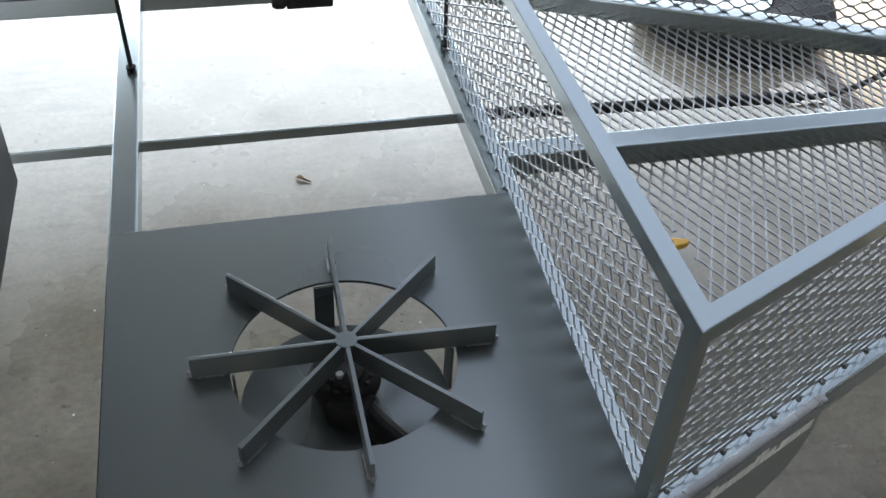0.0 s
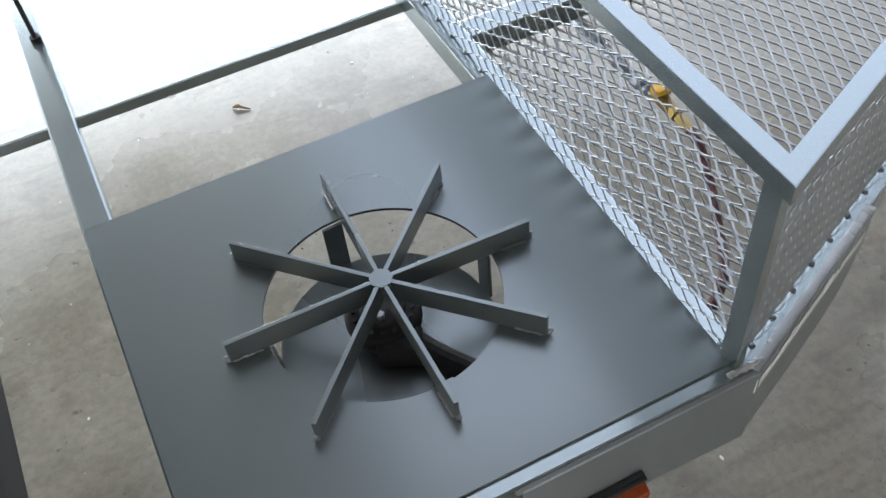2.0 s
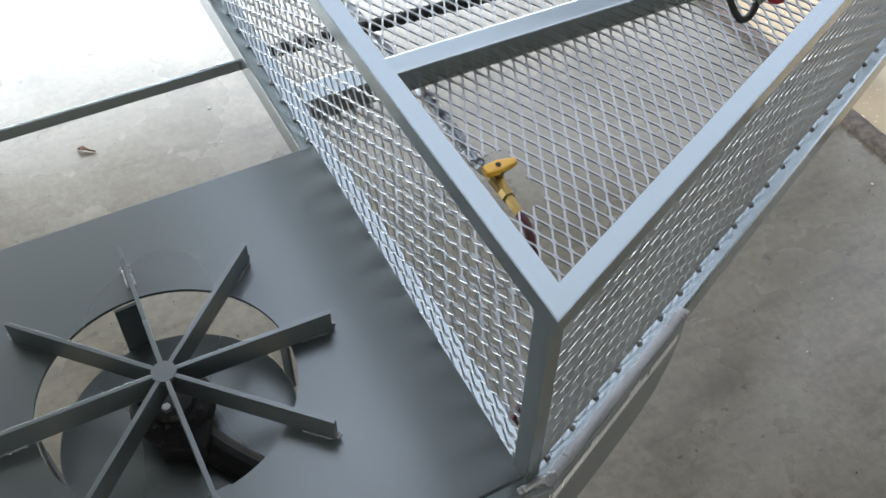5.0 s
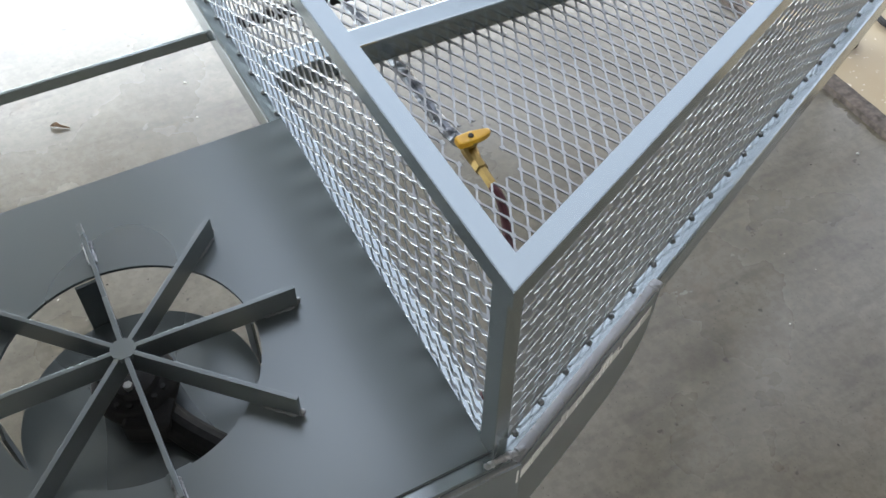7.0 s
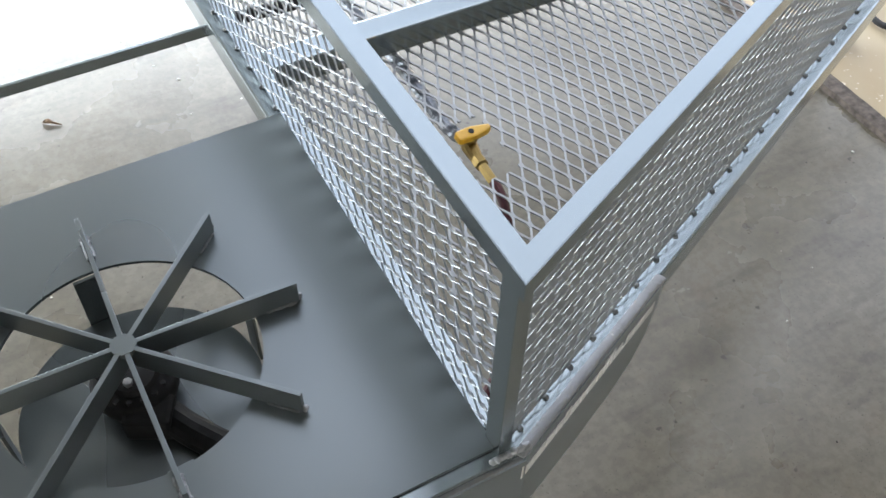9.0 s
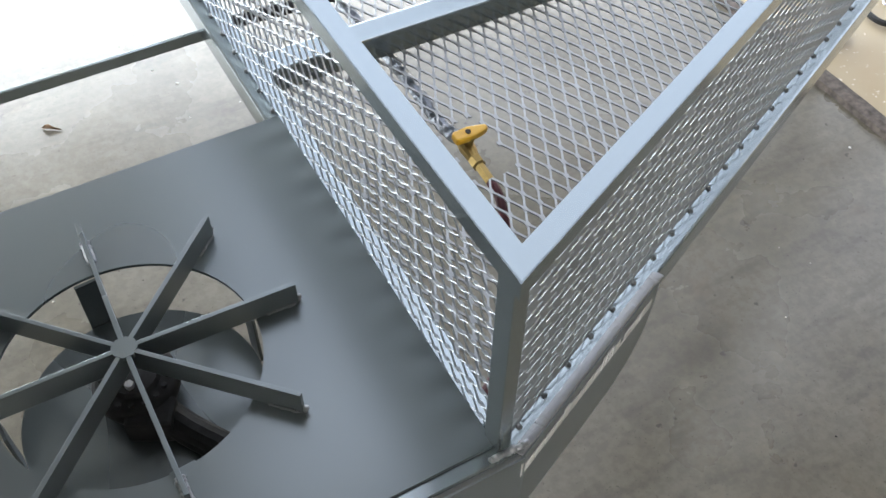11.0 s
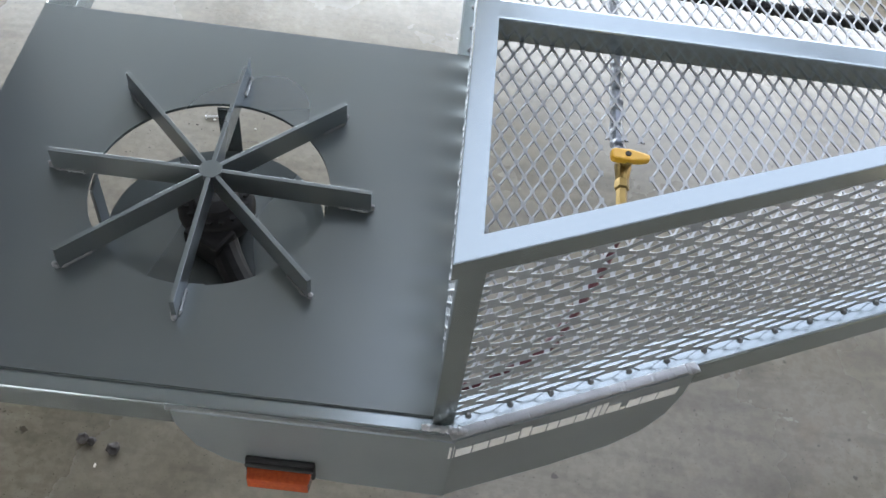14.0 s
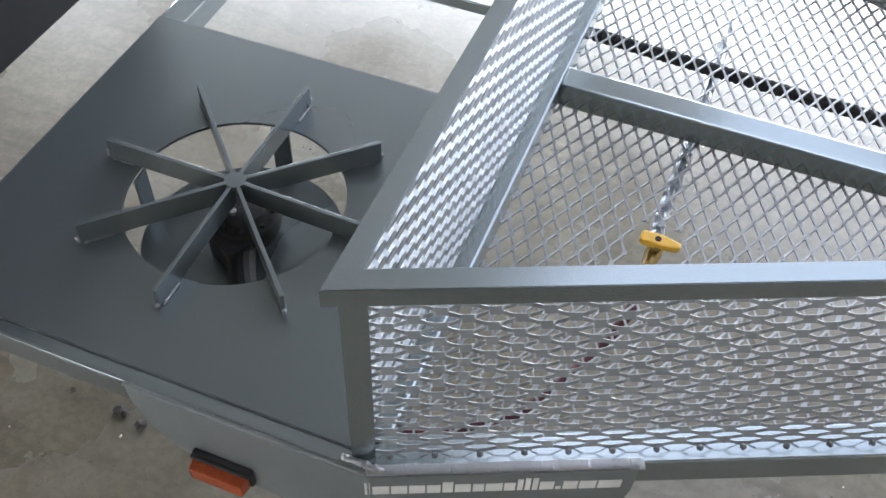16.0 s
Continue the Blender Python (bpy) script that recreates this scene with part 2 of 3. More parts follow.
def weld_bead(a, b, r=0.004, seed=0, lumps=0.22, squash=1.0):
    """A weld laid in overlapping puddles; squash flattens it."""
    a, b = Vector(a), Vector(b)
    k = max(4, int((b - a).length / 0.0016))
    rnd = random.Random(seed)
    pts, radii = [], []
    for i in range(k + 1):
        pts.append(a.lerp(b, i / k) + Vector((rnd.uniform(-1, 1), rnd.uniform(-1, 1), rnd.uniform(-0.5, 0.5))) * r * min(0.16, lumps))
        ripple = 1.0 - 0.7 * min(lumps, 0.2) * (i % 2)
        end = 0.45 if i in (0, k) else 1.0
        swell = 1 + 1.6 * lumps * noise.noise(Vector((i * 0.31, seed * 1.7, 0)))
        radii.append(0.82 * r * ripple * end * swell * (1 + rnd.uniform(-lumps, lumps) * 0.6))
    bm = tube(pts, r, 10, radii)
    for v in bm.verts:
        v.co.z = a.z + (v.co.z - a.z) * squash
    return bm


ZP = 0.562      # top of the burner plate
ZR = 0.557      # top of the frame's rails
ZB = 0.507      # underside of the rails
RIM = 0.913     # top of the basket's rim
ANG = radians(24)
CA, SA = math.cos(ANG), math.sin(ANG)
CX, CY = 0.369, -0.335   # outer corner of the frame
MID = 0.4625              # middle line of the trailer
FAR = 2 * MID - CY       # far side of the frame
FLOORZ = 0.05


def side_b(along, inward=0.0, z=0.0):
    """A place along the near tongue rail, from the corner."""
    return Vector((CX + CA * along - SA * inward, CY + SA * along + CA * inward, z))


def side_d(along, inward=0.0, z=0.0):
    p = side_b(along, inward, z)
    return Vector((p.x, 2 * MID - p.y, p.z))


FRAME_B = Matrix.Translation((CX, CY, 0)) @ Matrix.Rotation(ANG, 4, "Z")
FRAME_D = Matrix.Translation((CX, FAR, 0)) @ Matrix.Rotation(-ANG, 4, "Z")

# ---- setting ----
bm = bmesh.new()
box(bm, -250, 250, -250, 250, FLOORZ - 0.3, FLOORZ)
tagged(finish("ground", bm, CONCRETE), "stained grey brushed concrete slab with pits and dust", "floor", kind="structure")

bm = bmesh.new()
box(bm, 1.75, 6.0, -4.0, 6.0, FLOORZ, FLOORZ + 0.012)
tagged(finish("floor_panel", bm, TAN), "tan sealed wooden floor panel sprinkled with pale dust", "floor", kind="structure")
bm = bmesh.new()
rings = []
for i in range(401):
    y = -4.0 + 0.025 * i
    j = 0.005 * noise.noise(Vector((0, y * 9, 3))) + 0.0025 * noise.noise(Vector((0, y * 40, 7)))
    k = 0.004 * noise.noise(Vector((5, y * 14, 0)))
    rings.append([bm.verts.new(v) for v in ((1.708 + j, y, FLOORZ), (1.711 + j, y, FLOORZ + 0.015), (1.73, y, FLOORZ + 0.019), (1.751 + k, y, FLOORZ + 0.017), (1.753 + k, y, FLOORZ))])
for p, q in zip(rings, rings[1:]):
    for n_ in range(4):
        bm.faces.new((p[n_], p[n_ + 1], q[n_ + 1], q[n_]))
tagged(finish("trim", bm, EDGING), "dark worn rubber edging strip along the tan floor", "trim", kind="structure")

# roof out of view; its slanted cut-out places sky reflections on the metal
bm = prism([(-4.5, -3.6), (3.2, -3.6), (3.2, 0.6), (0.1, 0.6), (0.75, 3.6), (-4.5, 3.6)], 2.8, 2.92)
tagged(finish("ceiling", bm, UNSEEN_ROOF), "plain dim unseen roof, cut out to shape the light on the trailer", "ceiling", kind="structure")
# four walls out of view, added to block and bounce light round the trailer
bm = bmesh.new()
box(bm, -4.5, -2.4, -3.7, -3.6, FLOORZ, 2.92)
box(bm, -1.2, 3.2, -3.7, -3.6, FLOORZ, 2.92)
box(bm, -2.4, -1.2, -3.7, -3.6, 2.1, 2.92)
tagged(finish("unseen_wall_south", bm, UNSEEN_WALL), "plain unseen wall with an open doorway, added to limit the light", "wall", kind="structure")
bm = bmesh.new()
box(bm, -4.6, -4.5, -3.7, 3.6, 2.4, 2.92)
box(bm, -4.6, -4.5, -3.7, 0.2, FLOORZ, 2.4)
tagged(finish("unseen_wall_west", bm, UNSEEN_WALL), "plain unseen wall with a wide opening, added to limit the light", "wall", kind="structure")

# header out of view, cuts the sky above the open far side
bm = bmesh.new()
box(bm, -4.6, 0.5, 3.6, 3.7, 2.12, 2.92)
box(bm, -4.6, -4.4, 3.6, 3.7, FLOORZ, 2.12)
tagged(finish("unseen_header_north", bm, UNSEEN_WALL), "plain unseen header added over the open far side to cut sky light", "wall", kind="structure")

# out of view too: blocks the sky and reflects in the near mesh
bm = bmesh.new()
box(bm, 3.2, 3.3, -3.7, 0.22, FLOORZ, 2.92)
tagged(finish("unseen_wall_east", bm, UNSEEN_WALL), "plain unseen wall added to block and bounce light", "wall", kind="structure")

# ---- trailer frame ----
frame_thing = thing("trailer_frame", "charcoal-grey painted welded steel trailer frame on concrete floor", "trailer")
part("side_rail", bar(-2.6, 0.37, CY - 0.002, CY + 0.048, ZB, ZR), GREY, frame_thing)
part("side_rail", bar(-2.6, 0.37, FAR - 0.048, FAR + 0.002, ZB, ZR), GREY, frame_thing)
part("cross_rail", bar(-0.348, -0.3, CY + 0.048, FAR - 0.048, ZB, ZR), GREY, frame_thing)
part("cross_rail", bar(0.325, 0.375, CY + 0.05, FAR - 0.05, ZB, ZR), GREY, frame_thing)
part("tongue_rail", bar(0.0, 2.05, 0.0, 0.05, ZB, ZR, 0.004, FRAME_B), GREY, frame_thing)
part("tongue_rail", bar(0.0, 2.05, -0.05, 0.0, ZB, ZR, 0.004, FRAME_D), GREY, frame_thing)
part("centre_beam", bar(0.0, 1.63, -0.025, 0.025, ZB, ZR, 0.004, Matrix.Translation((0.375, 0.479, 0)) @ Matrix.Rotation(radians(-0.5), 4, "Z")), GREY, frame_thing)
part("cross_bar", bar(-1.6, -0.348, 0.643, 0.649, ZB + 0.002, ZB + 0.024, 0.001), GREY, frame_thing)
part("cross_bar", bar(-0.3, 0.325, 0.643, 0.649, ZB + 0.002, ZB + 0.024, 0.001), GREY, frame_thing)


def upright(points, thick, m):
    """A vertical plate: the outline runs along x and up."""
    bm = prism(points, 0.0, thick)
    bmesh.ops.transform(bm, matrix=m @ Matrix.Rotation(radians(90), 4, "X"), verts=bm.verts)
    return bm


# corner gussets under the rails, with the maker's white lettering as plain bars
part("gusset", upright([(0.028, 0.5535), (0.03, 0.522), (0.05, 0.468), (0.085, 0.436), (0.14, 0.414), (0.24, 0.402), (CX + 0.003, 0.396), (CX + 0.003, 0.5535)],
     0.006, Matrix.Translation((0, CY - 0.003, 0))), MATT, frame_thing)
gus = part("gusset", upright([(-0.003, 0.5535), (-0.003, 0.396), (0.15, 0.39), (0.245, 0.396), (0.292, 0.415), (0.32, 0.45), (0.333, 0.5), (0.333, 0.5535)],
           0.006, FRAME_B @ Matrix.Translation((0, -0.001, 0))), MATT, frame_thing)
part("weld", weld_bead((0.02, CY - 0.002, 0.5515), (CX, CY - 0.002, 0.5525), 0.0062, 1, 0.05, 0.7), BEAD, frame_thing, "", True)
part("weld", weld_bead(side_b(-0.004, 0.0028, 0.5558), side_b(0.336, 0.0028, 0.5558), 0.0105, 2, 0.035, 0.2), WELD, frame_thing, "", True)
part("weld", weld_bead(side_b(0.323, 0.002, 0.5555), side_b(0.341, 0.002, 0.5545), 0.0115, 3, 0.05, 0.26), WELD, frame_thing, "", True)
part("weld", weld_bead((0.33, CY + 0.006, ZR + 0.001), (0.385, CY + 0.006, ZR + 0.001), 0.006, 4), WELD, frame_thing, "", True)
part("weld", weld_bead((-0.33, -0.3225, ZR + 0.001), (-0.28, -0.3225, ZR - 0.0005), 0.0026, 5), BEAD, frame_thing, "", True)

s = -0.006
letters = [(0.007, 0.034), (0.021, 0.022), (0.02, 0.022), (0.02, 0.022), (0.017, 0.022), (0.013, 0.03), (0.02, 0.022), (0.014, 0.022), (0.021, 0.022),
           (0.014, 0.022), (0.007, 0.032), (0.007, 0.034), (0.007, 0.034), (0.018, 0.022), (0.007, 0.007), (0.018, 0.022), (0.021, 0.022), (0.03, 0.022)]
for w, h in letters:
    bm = bar(s, s + w, -0.0085, -0.0072, 0.511, 0.511 + 0.9 * h, 0.0005, FRAME_B)
    part("letter_bar", bm, WHITE, gus, "white vinyl lettering bar")
    s += w + 0.0024

# tongue jack at the front of the middle beam
JX, JY = 1.86, 0.493
jack = part("jack_leg", tube([(JX, JY, FLOORZ + 0.02), (JX, JY, ZB)], 0.026, 16), IRON, frame_thing, "black steel tongue jack leg")
part("jack_foot", tube([(JX, JY, FLOORZ), (JX, JY, FLOORZ + 0.02)], 0.045, 20), IRON, jack)
part("jack_bolt", tube([(JX, JY - 0.05, 0.3), (JX, JY + 0.05, 0.3)], 0.009, 8), IRON, jack)

# rods standing on the rails, and a latch on the far rail
for x, y in ((-0.315, 0.865), (0.348, 0.868)):
    rod = thing("upright_rod", "thin black steel rod standing on the frame rail", "rod", "rods on the rails")
    part("shaft", tube([(x, y, ZR), (x - 0.01, y, ZR + 0.5), (x - 0.02, y, ZR + 1.0)], 0.0045, 8), RUBBER, rod)
    part("foot", tube([(x, y, ZR), (x, y, ZR + 0.012)], 0.01, 10), IRON, rod)
latch = thing("rail_latch", "dark steel latch bolted on the far rail", "latch")
part("body", bar(0.03, 0.14, FAR - 0.112, FAR - 0.049, ZB + 0.015, ZB + 0.048, 0.004), IRON, latch)
part("knob", tube([(-0.004, FAR - 0.105, ZB + 0.034), (0.004, FAR - 0.105, ZB + 0.034), (0.022, FAR - 0.105, ZB + 0.034), (0.031, FAR - 0.105, ZB + 0.034)], 0.016, 14, [0.012, 0.018, 0.018, 0.01]), IRON, latch)
part("pin", tube([(0.14, FAR - 0.1, ZB + 0.034), (0.158, FAR - 0.1, ZB + 0.034)], 0.007, 10), STEEL, latch)

# ---- burner stand ----
stand = thing("burner_stand", "grey steel fish-fryer burner plate with eight spokes", "burner stand")
X0, X1, Y0, Y1, RH = -0.344, 0.346, -0.315, 0.342, 0.167
angs = sorted([2 * math.pi * i / 96 - math.pi for i in range(96)] + [math.atan2(y, x) for x in (X0, X1) for y in (Y0, Y1)])
bm = bmesh.new()
rows = []
for a in angs:
    c, s_ = math.cos(a), math.sin(a)
    k = min((X1 if c > 0 else X0) / c if abs(c) > 1e-9 else 9e9, (Y1 if s_ > 0 else Y0) / s_ if abs(s_) > 1e-9 else 9e9)
    rows.append([bm.verts.new((RH * c, RH * s_, ZP)), bm.verts.new((k * c, k * s_, ZP)), bm.verts.new((k * c, k * s_, ZP - 0.005)), bm.verts.new((RH * c, RH * s_, ZP - 0.005))])
for a, b in zip(rows, rows[1:] + rows[:1]):
    for k in range(4):
        bm.faces.new((a[k], b[k], b[(k + 1) % 4], a[(k + 1) % 4]))
part("plate", bm, PLATE, stand, "flat grey painted steel plate with a round hole")

# hand-set spokes: none is quite at its eighth of a turn, nor of the same length
HX, HY = 0.003, 0.002
TIPS = ((0.227, -0.006), (0.168, 0.16), (0.008, 0.232), (-0.158, 0.17), (-0.221, 0.004), (-0.161, -0.163), (0.004, -0.221), (0.166, -0.164))
for k, (tx, ty) in enumerate(TIPS):
    a, end = math.atan2(ty - HY, tx - HX), math.hypot(tx - HX, ty - HY)
    m = Matrix.Translation((HX, HY, 0)) @ Matrix.Rotation(a, 4, "Z")
    sp = part("spoke", bar(0.008, end, -0.0032, 0.0032, ZP, ZP + 0.038, 0.0007, m), PLATE, stand)

    def at(r, off, z=0.002):
        return m @ Vector((r, off, ZP + z))
    for side in (-1, 1):
        part("weld", weld_bead(at(end - 0.046, side * 0.0044), at(end - 0.004, side * 0.0044), 0.0031 if k in (2, 6) else 0.0024, 20 + 2 * k + side, 0.4), WELD if k in (2, 6) else BEAD, sp, "", True)
    part("weld", weld_bead(at(end + 0.001, 0, 0.001), at(end + 0.004, 0, 0.012), 0.0039, 60 + k, 0.4), WELD, sp, "", True)
hub = [(HX + 0.0165 * math.cos(radians(22.5 + 45 * i)), HY + 0.0165 * math.sin(radians(22.5 + 45 * i))) for i in range(8)]
part("hub", prism(hub, ZP + 0.03, ZP + 0.0388), PLATE, stand, "small octagonal hub where the spokes meet")

ZD = 0.466
disc = [(0.16 * math.cos(radians(5 * i)), 0.16 * math.sin(radians(5 * i))) for i in range(72)]
part("heat_shield", prism(disc, ZD - 0.004, ZD), PLATE, stand, "round grey steel disc hung below the hole")
for k in range(4):
    m = Matrix.Rotation(radians(90 * k + 4), 4, "Z")
    part("strap", bar(0.1605, 0.165, -0.016, 0.016, ZD - 0.004, ZP - 0.005, 0.001, m), PLATE, stand)

burner = part("burner_head", tube([(0, 0.015, ZD), (0, 0.015, ZD + 0.012), (0, 0.015, ZD + 0.03), (0, 0.015, ZD + 0.045), (0, 0.015, ZD + 0.05)], 0.05, 28,
              [0.04, 0.05, 0.056, 0.056, 0.05]), IRON, stand, "black cast-iron jet burner", True)
part("burner_cap", tube([(0, 0.015, ZD + 0.05), (0, 0.015, ZD + 0.058), (0, 0.015, ZD + 0.062)], 0.03, 20, [0.034, 0.03, 0.012]), IRON, burner)
for k in range(16):
    a = 2 * math.pi * k / 16
    x, y = 0.043 * math.cos(a), 0.015 + 0.043 * math.sin(a)
    part("jet", tube([(x, y, ZD + 0.05), (x, y, ZD + 0.054)], 0.004, 6), IRON, burner)
part("bolt", tube([(-0.009, -0.002, ZD + 0.058), (-0.009, -0.002, ZD + 0.066)], 0.0062, 6), STEEL, burner, "bright bolt head")
part("venturi_pipe", tube(curve_points([(0.012, -0.02, ZD + 0.018), (0.04, -0.075, ZD + 0.016), (0.085, -0.14, ZD + 0.012), (0.14, -0.22, ZD + 0.01)], 6), 0.021, 14), IRON, stand)
part("mixer_cup", bar(-0.012, 0.05, -0.055, -0.01, ZD + 0.001, ZD + 0.045, 0.006, Matrix.Rotation(radians(-28), 4, "Z")), IRON, stand)

# ---- firewood basket ----
basket = thing("wood_basket", "grey angle-iron basket with expanded metal sides and floor", "basket")
SWD = 0.0268


def expanded(inside, place, u0, u1, v0, v1, knuckle, strand, w=0.0041, t=0.002, shift=0.0, flat=0.0042, LWD=0.0555, mat=MESHPAINT):
    """Expanded sheet metal: twisted zigzag strands that join at the knuckles. place maps (u, v, n) to the world."""
    verts, faces = [], []
    k0, k1 = int(math.floor(v0 / (SWD / 2))), int(math.ceil(v1 / (SWD / 2))) + 1
    i0, i1 = int(math.floor(u0 / (LWD / 2))) - 1, int(math.ceil(u1 / (LWD / 2))) + 1
    half = LWD / 4
    ck, sk = math.cos(knuckle), math.sin(knuckle)

    def section(a):
        c, s1 = math.cos(a), math.sin(a)
        return [(c * p - s1 * q, s1 * p + c * q) for p, q in ((-w / 2, -t / 2), (w / 2, -t / 2), (w / 2, t / 2), (-w / 2, t / 2))]

    at_knuckle, between = section(knuckle), section(strand)
    quarter = section(0.75 * strand + 0.25 * knuckle)
    rise = SWD / 4 - w * ck * 0.46
    for k in range(k0, k1 + 1):
        prev = None
        for i in range(i0, i1 + 1):
            up = 1 if (i + k) % 2 == 0 else -1
            steps = ((-flat, 1.0, at_knuckle), (flat, 1.0, at_knuckle), (flat + (half - flat) * 0.4, 0.6, quarter), (half, 0.0, between),
                     (2 * half - flat - (half - flat) * 0.4, -0.6, quarter))
            for f, share, sec in steps:
                u = i * LWD / 2 + f + shift
                v = k * SWD / 2 + up * share * rise
                n0 = -up * share * w * sk * 0.46
                if not inside(u, v):
                    prev = None
                    continue
                base = len(verts)
                for dv, dn in sec:
                    verts.append(place(u, v + dv, n0 + dn))
                if prev is not None:
                    for q in range(4):
                        faces.append((prev + q, prev + (q + 1) % 4, base + (q + 1) % 4, base + q))
                prev = base
    me = bpy.data.meshes.new("expanded_metal")
    me.from_pydata(verts, [], faces)
    me.update()
    me.materials.append(mat)
    ob = new("expanded_metal", me)
    ob.parent = basket
    return tagged(ob, "grey painted expanded steel mesh panel", kind="stuff")


XO, LEG, TH = 0.334, 0.026, 0.004
INW = 0.005
LEN = 1.5


def corner_b(x, inward):
    """Where the line x meets the near tongue side at that distance inward."""
    along = (x - CX + SA * inward) / CA
    return side_b(along, inward)


def mirror(p):
    return Vector((p.x, 2 * MID - p.y, p.z))


O, I = corner_b(XO, INW), corner_b(XO + LEG, INW + LEG)
O2 = corner_b(XO + TH, INW + TH)
EO, EI, E2 = side_b(LEN, INW), side_b(LEN, INW + LEG), side_b(LEN, INW + TH)


def xy(*ps):
    return [(p.x, p.y) for p in ps]


def folded_frame(section, bm):
    """A closed frame: the section's corners, each an outline and a height, run round it."""
    rows_ = [[bm.verts.new((p.x, p.y, z)) for p in ring] for ring, z in section]
    k = len(rows_[0])
    for a, b in zip(rows_, rows_[1:] + rows_[:1]):
        for n_ in range(k):
            bm.faces.new((a[n_], a[(n_ + 1) % k], b[(n_ + 1) % k], b[n_]))


outer = [O, EO, mirror(EO), mirror(O)]
EIX = Vector((EO.x - LEG, EI.y - LEG * SA, 0))
E2X = Vector((EO.x - TH, E2.y - TH * SA, 0))
bm = bmesh.new()
lip, fold = [I, EIX, mirror(EIX), mirror(I)], [O2, E2X, mirror(E2X), mirror(O2)]
folded_frame(((outer, RIM - LEG), (outer, RIM), (lip, RIM), (lip, RIM - TH), (fold, RIM - TH), (fold, RIM - LEG)), bm)
bmesh.ops.recalc_face_normals(bm, faces=bm.faces)
sharp = [e for e in bm.edges if len(e.link_faces) == 2 and e.calc_face_angle(0) > 0.7 and min(v.co.z for v in e.verts) > RIM - 1e-4]
bmesh.ops.bevel(bm, geom=sharp, offset=0.0009, segments=2, affect="EDGES")
part("rim", bm, GREY, basket, "welded angle-iron top rim")

PX, PI = 0.342, 0.019
FOOT = 0.03
a0, b0 = corner_b(PX, PI), corner_b(PX + TH, PI + TH)
along0 = (a0 - Vector((CX, CY, 0))).dot(Vector((CA, SA, 0)))
for flip in (False, True):
    f = mirror if flip else (lambda p: p)
    pts = [a0, side_b(along0 + FOOT, PI), side_b(along0 + FOOT, PI + TH), b0, Vector((PX + TH, a0.y + FOOT, 0)), Vector((PX, a0.y + FOOT, 0))]
    bm = prism(xy(*[f(p) for p in pts]), ZR, RIM - TH)
    bevel(bm, 0.0012, 2)
    part("post", bm, GREY, basket)
for flip in (False, True):
    f = mirror if flip else (lambda p: p)
    pts = [side_b(LEN - 0.04, PI), side_b(LEN, PI), side_b(LEN, PI + FOOT), side_b(LEN - 0.04, PI + FOOT)]
    part("post", prism(xy(*[f(p) for p in pts]), ZR, RIM - TH), GREY, basket)

HGT = RIM - TH - ZR - 0.006
ya, yb = a0.y + FOOT - 0.002, mirror(a0).y - FOOT + 0.002


def wall_a(u, v, n):
    return Vector((PX + 0.006 + n, u, ZR + 0.007 + v))


def wall_b(u, v, n):
    return side_b(u, PI + 0.004 + n, ZR + 0.007 + v)


def wall_d(u, v, n):
    return side_d(u, PI + 0.004 + n, ZR + 0.007 + v)


tack_bm = bmesh.new()
bmesh.ops.create_icosphere(tack_bm, subdivisions=2, radius=0.0042)
for v in tack_bm.verts:
    v.co *= 1 + 0.35 * noise.noise(v.co * 260)
    v.co.z *= 0.8
tack_mesh = bpy.data.meshes.new("weld")
tack_bm.to_mesh(tack_mesh)
tack_bm.free()
tack_mesh.materials.append(TACK)


def tack_welds(place, u0, u1, phase, pitch=0.0555):
    """The lowest points of the sheet are tacked to the rail."""
    k = int(math.ceil((u0 - phase) / pitch))
    while phase + k * pitch <= u1:
        weld = new("weld", tack_mesh)
        weld.location = place(phase + k * pitch, -0.006, -0.0035)
        weld.rotation_euler = (0, 0, 1.7 * k)
        weld.parent = basket
        k += 1


TILT = radians(-46), radians(-30)   # the bonds lie like small shelves, the strands lean out
TILT_B = radians(33), radians(12)
for inside, place, u0, u1, shift, tilt, width, flat in ((lambda u, v: ya <= u <= yb and -0.012 <= v <= HGT, wall_a, ya, yb, 0.0003, TILT, 0.0044, 0.0038),
                                     (lambda u, v: along0 + FOOT - 0.002 <= u <= LEN and -0.012 <= v <= HGT, wall_b, 0, LEN, -0.001, TILT_B, 0.0048, 0.0064),
                                     (lambda u, v: along0 + FOOT - 0.002 <= u <= LEN and -0.012 <= v <= HGT, wall_d, 0, LEN, 0.0, TILT_B, 0.0048, 0.0064)):
    expanded(inside, place, u0, u1, 0.013, HGT, *tilt, w=width, t=0.0009 if tilt is TILT_B else 0.0012, shift=shift, flat=flat)
    tack_welds(place, max(u0, along0 + FOOT) if u0 == 0 else u0, u1, shift + 0.0555 / 2)

ZM = 0.509
EX = EO.x


def on_floor(u, v):
    y, x = u, v
    if not (0.37 < x < EX):
        return False
    low = CY + (x - CX) * SA / CA + 0.05
    if not (low < y < 2 * MID - low):
        return False
    return not (0.572 < x < 0.648 and 0.115 < y < 0.24)


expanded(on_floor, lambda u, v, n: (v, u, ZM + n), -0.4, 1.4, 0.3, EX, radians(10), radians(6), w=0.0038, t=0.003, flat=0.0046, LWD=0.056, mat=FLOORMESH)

# ---- gas line in the basket ----
valve = thing("gas_valve", "brass gas shut-off valve with a yellow handle in the basket floor", "valve")
vx, vy, vz = 0.61, 0.205, 0.502
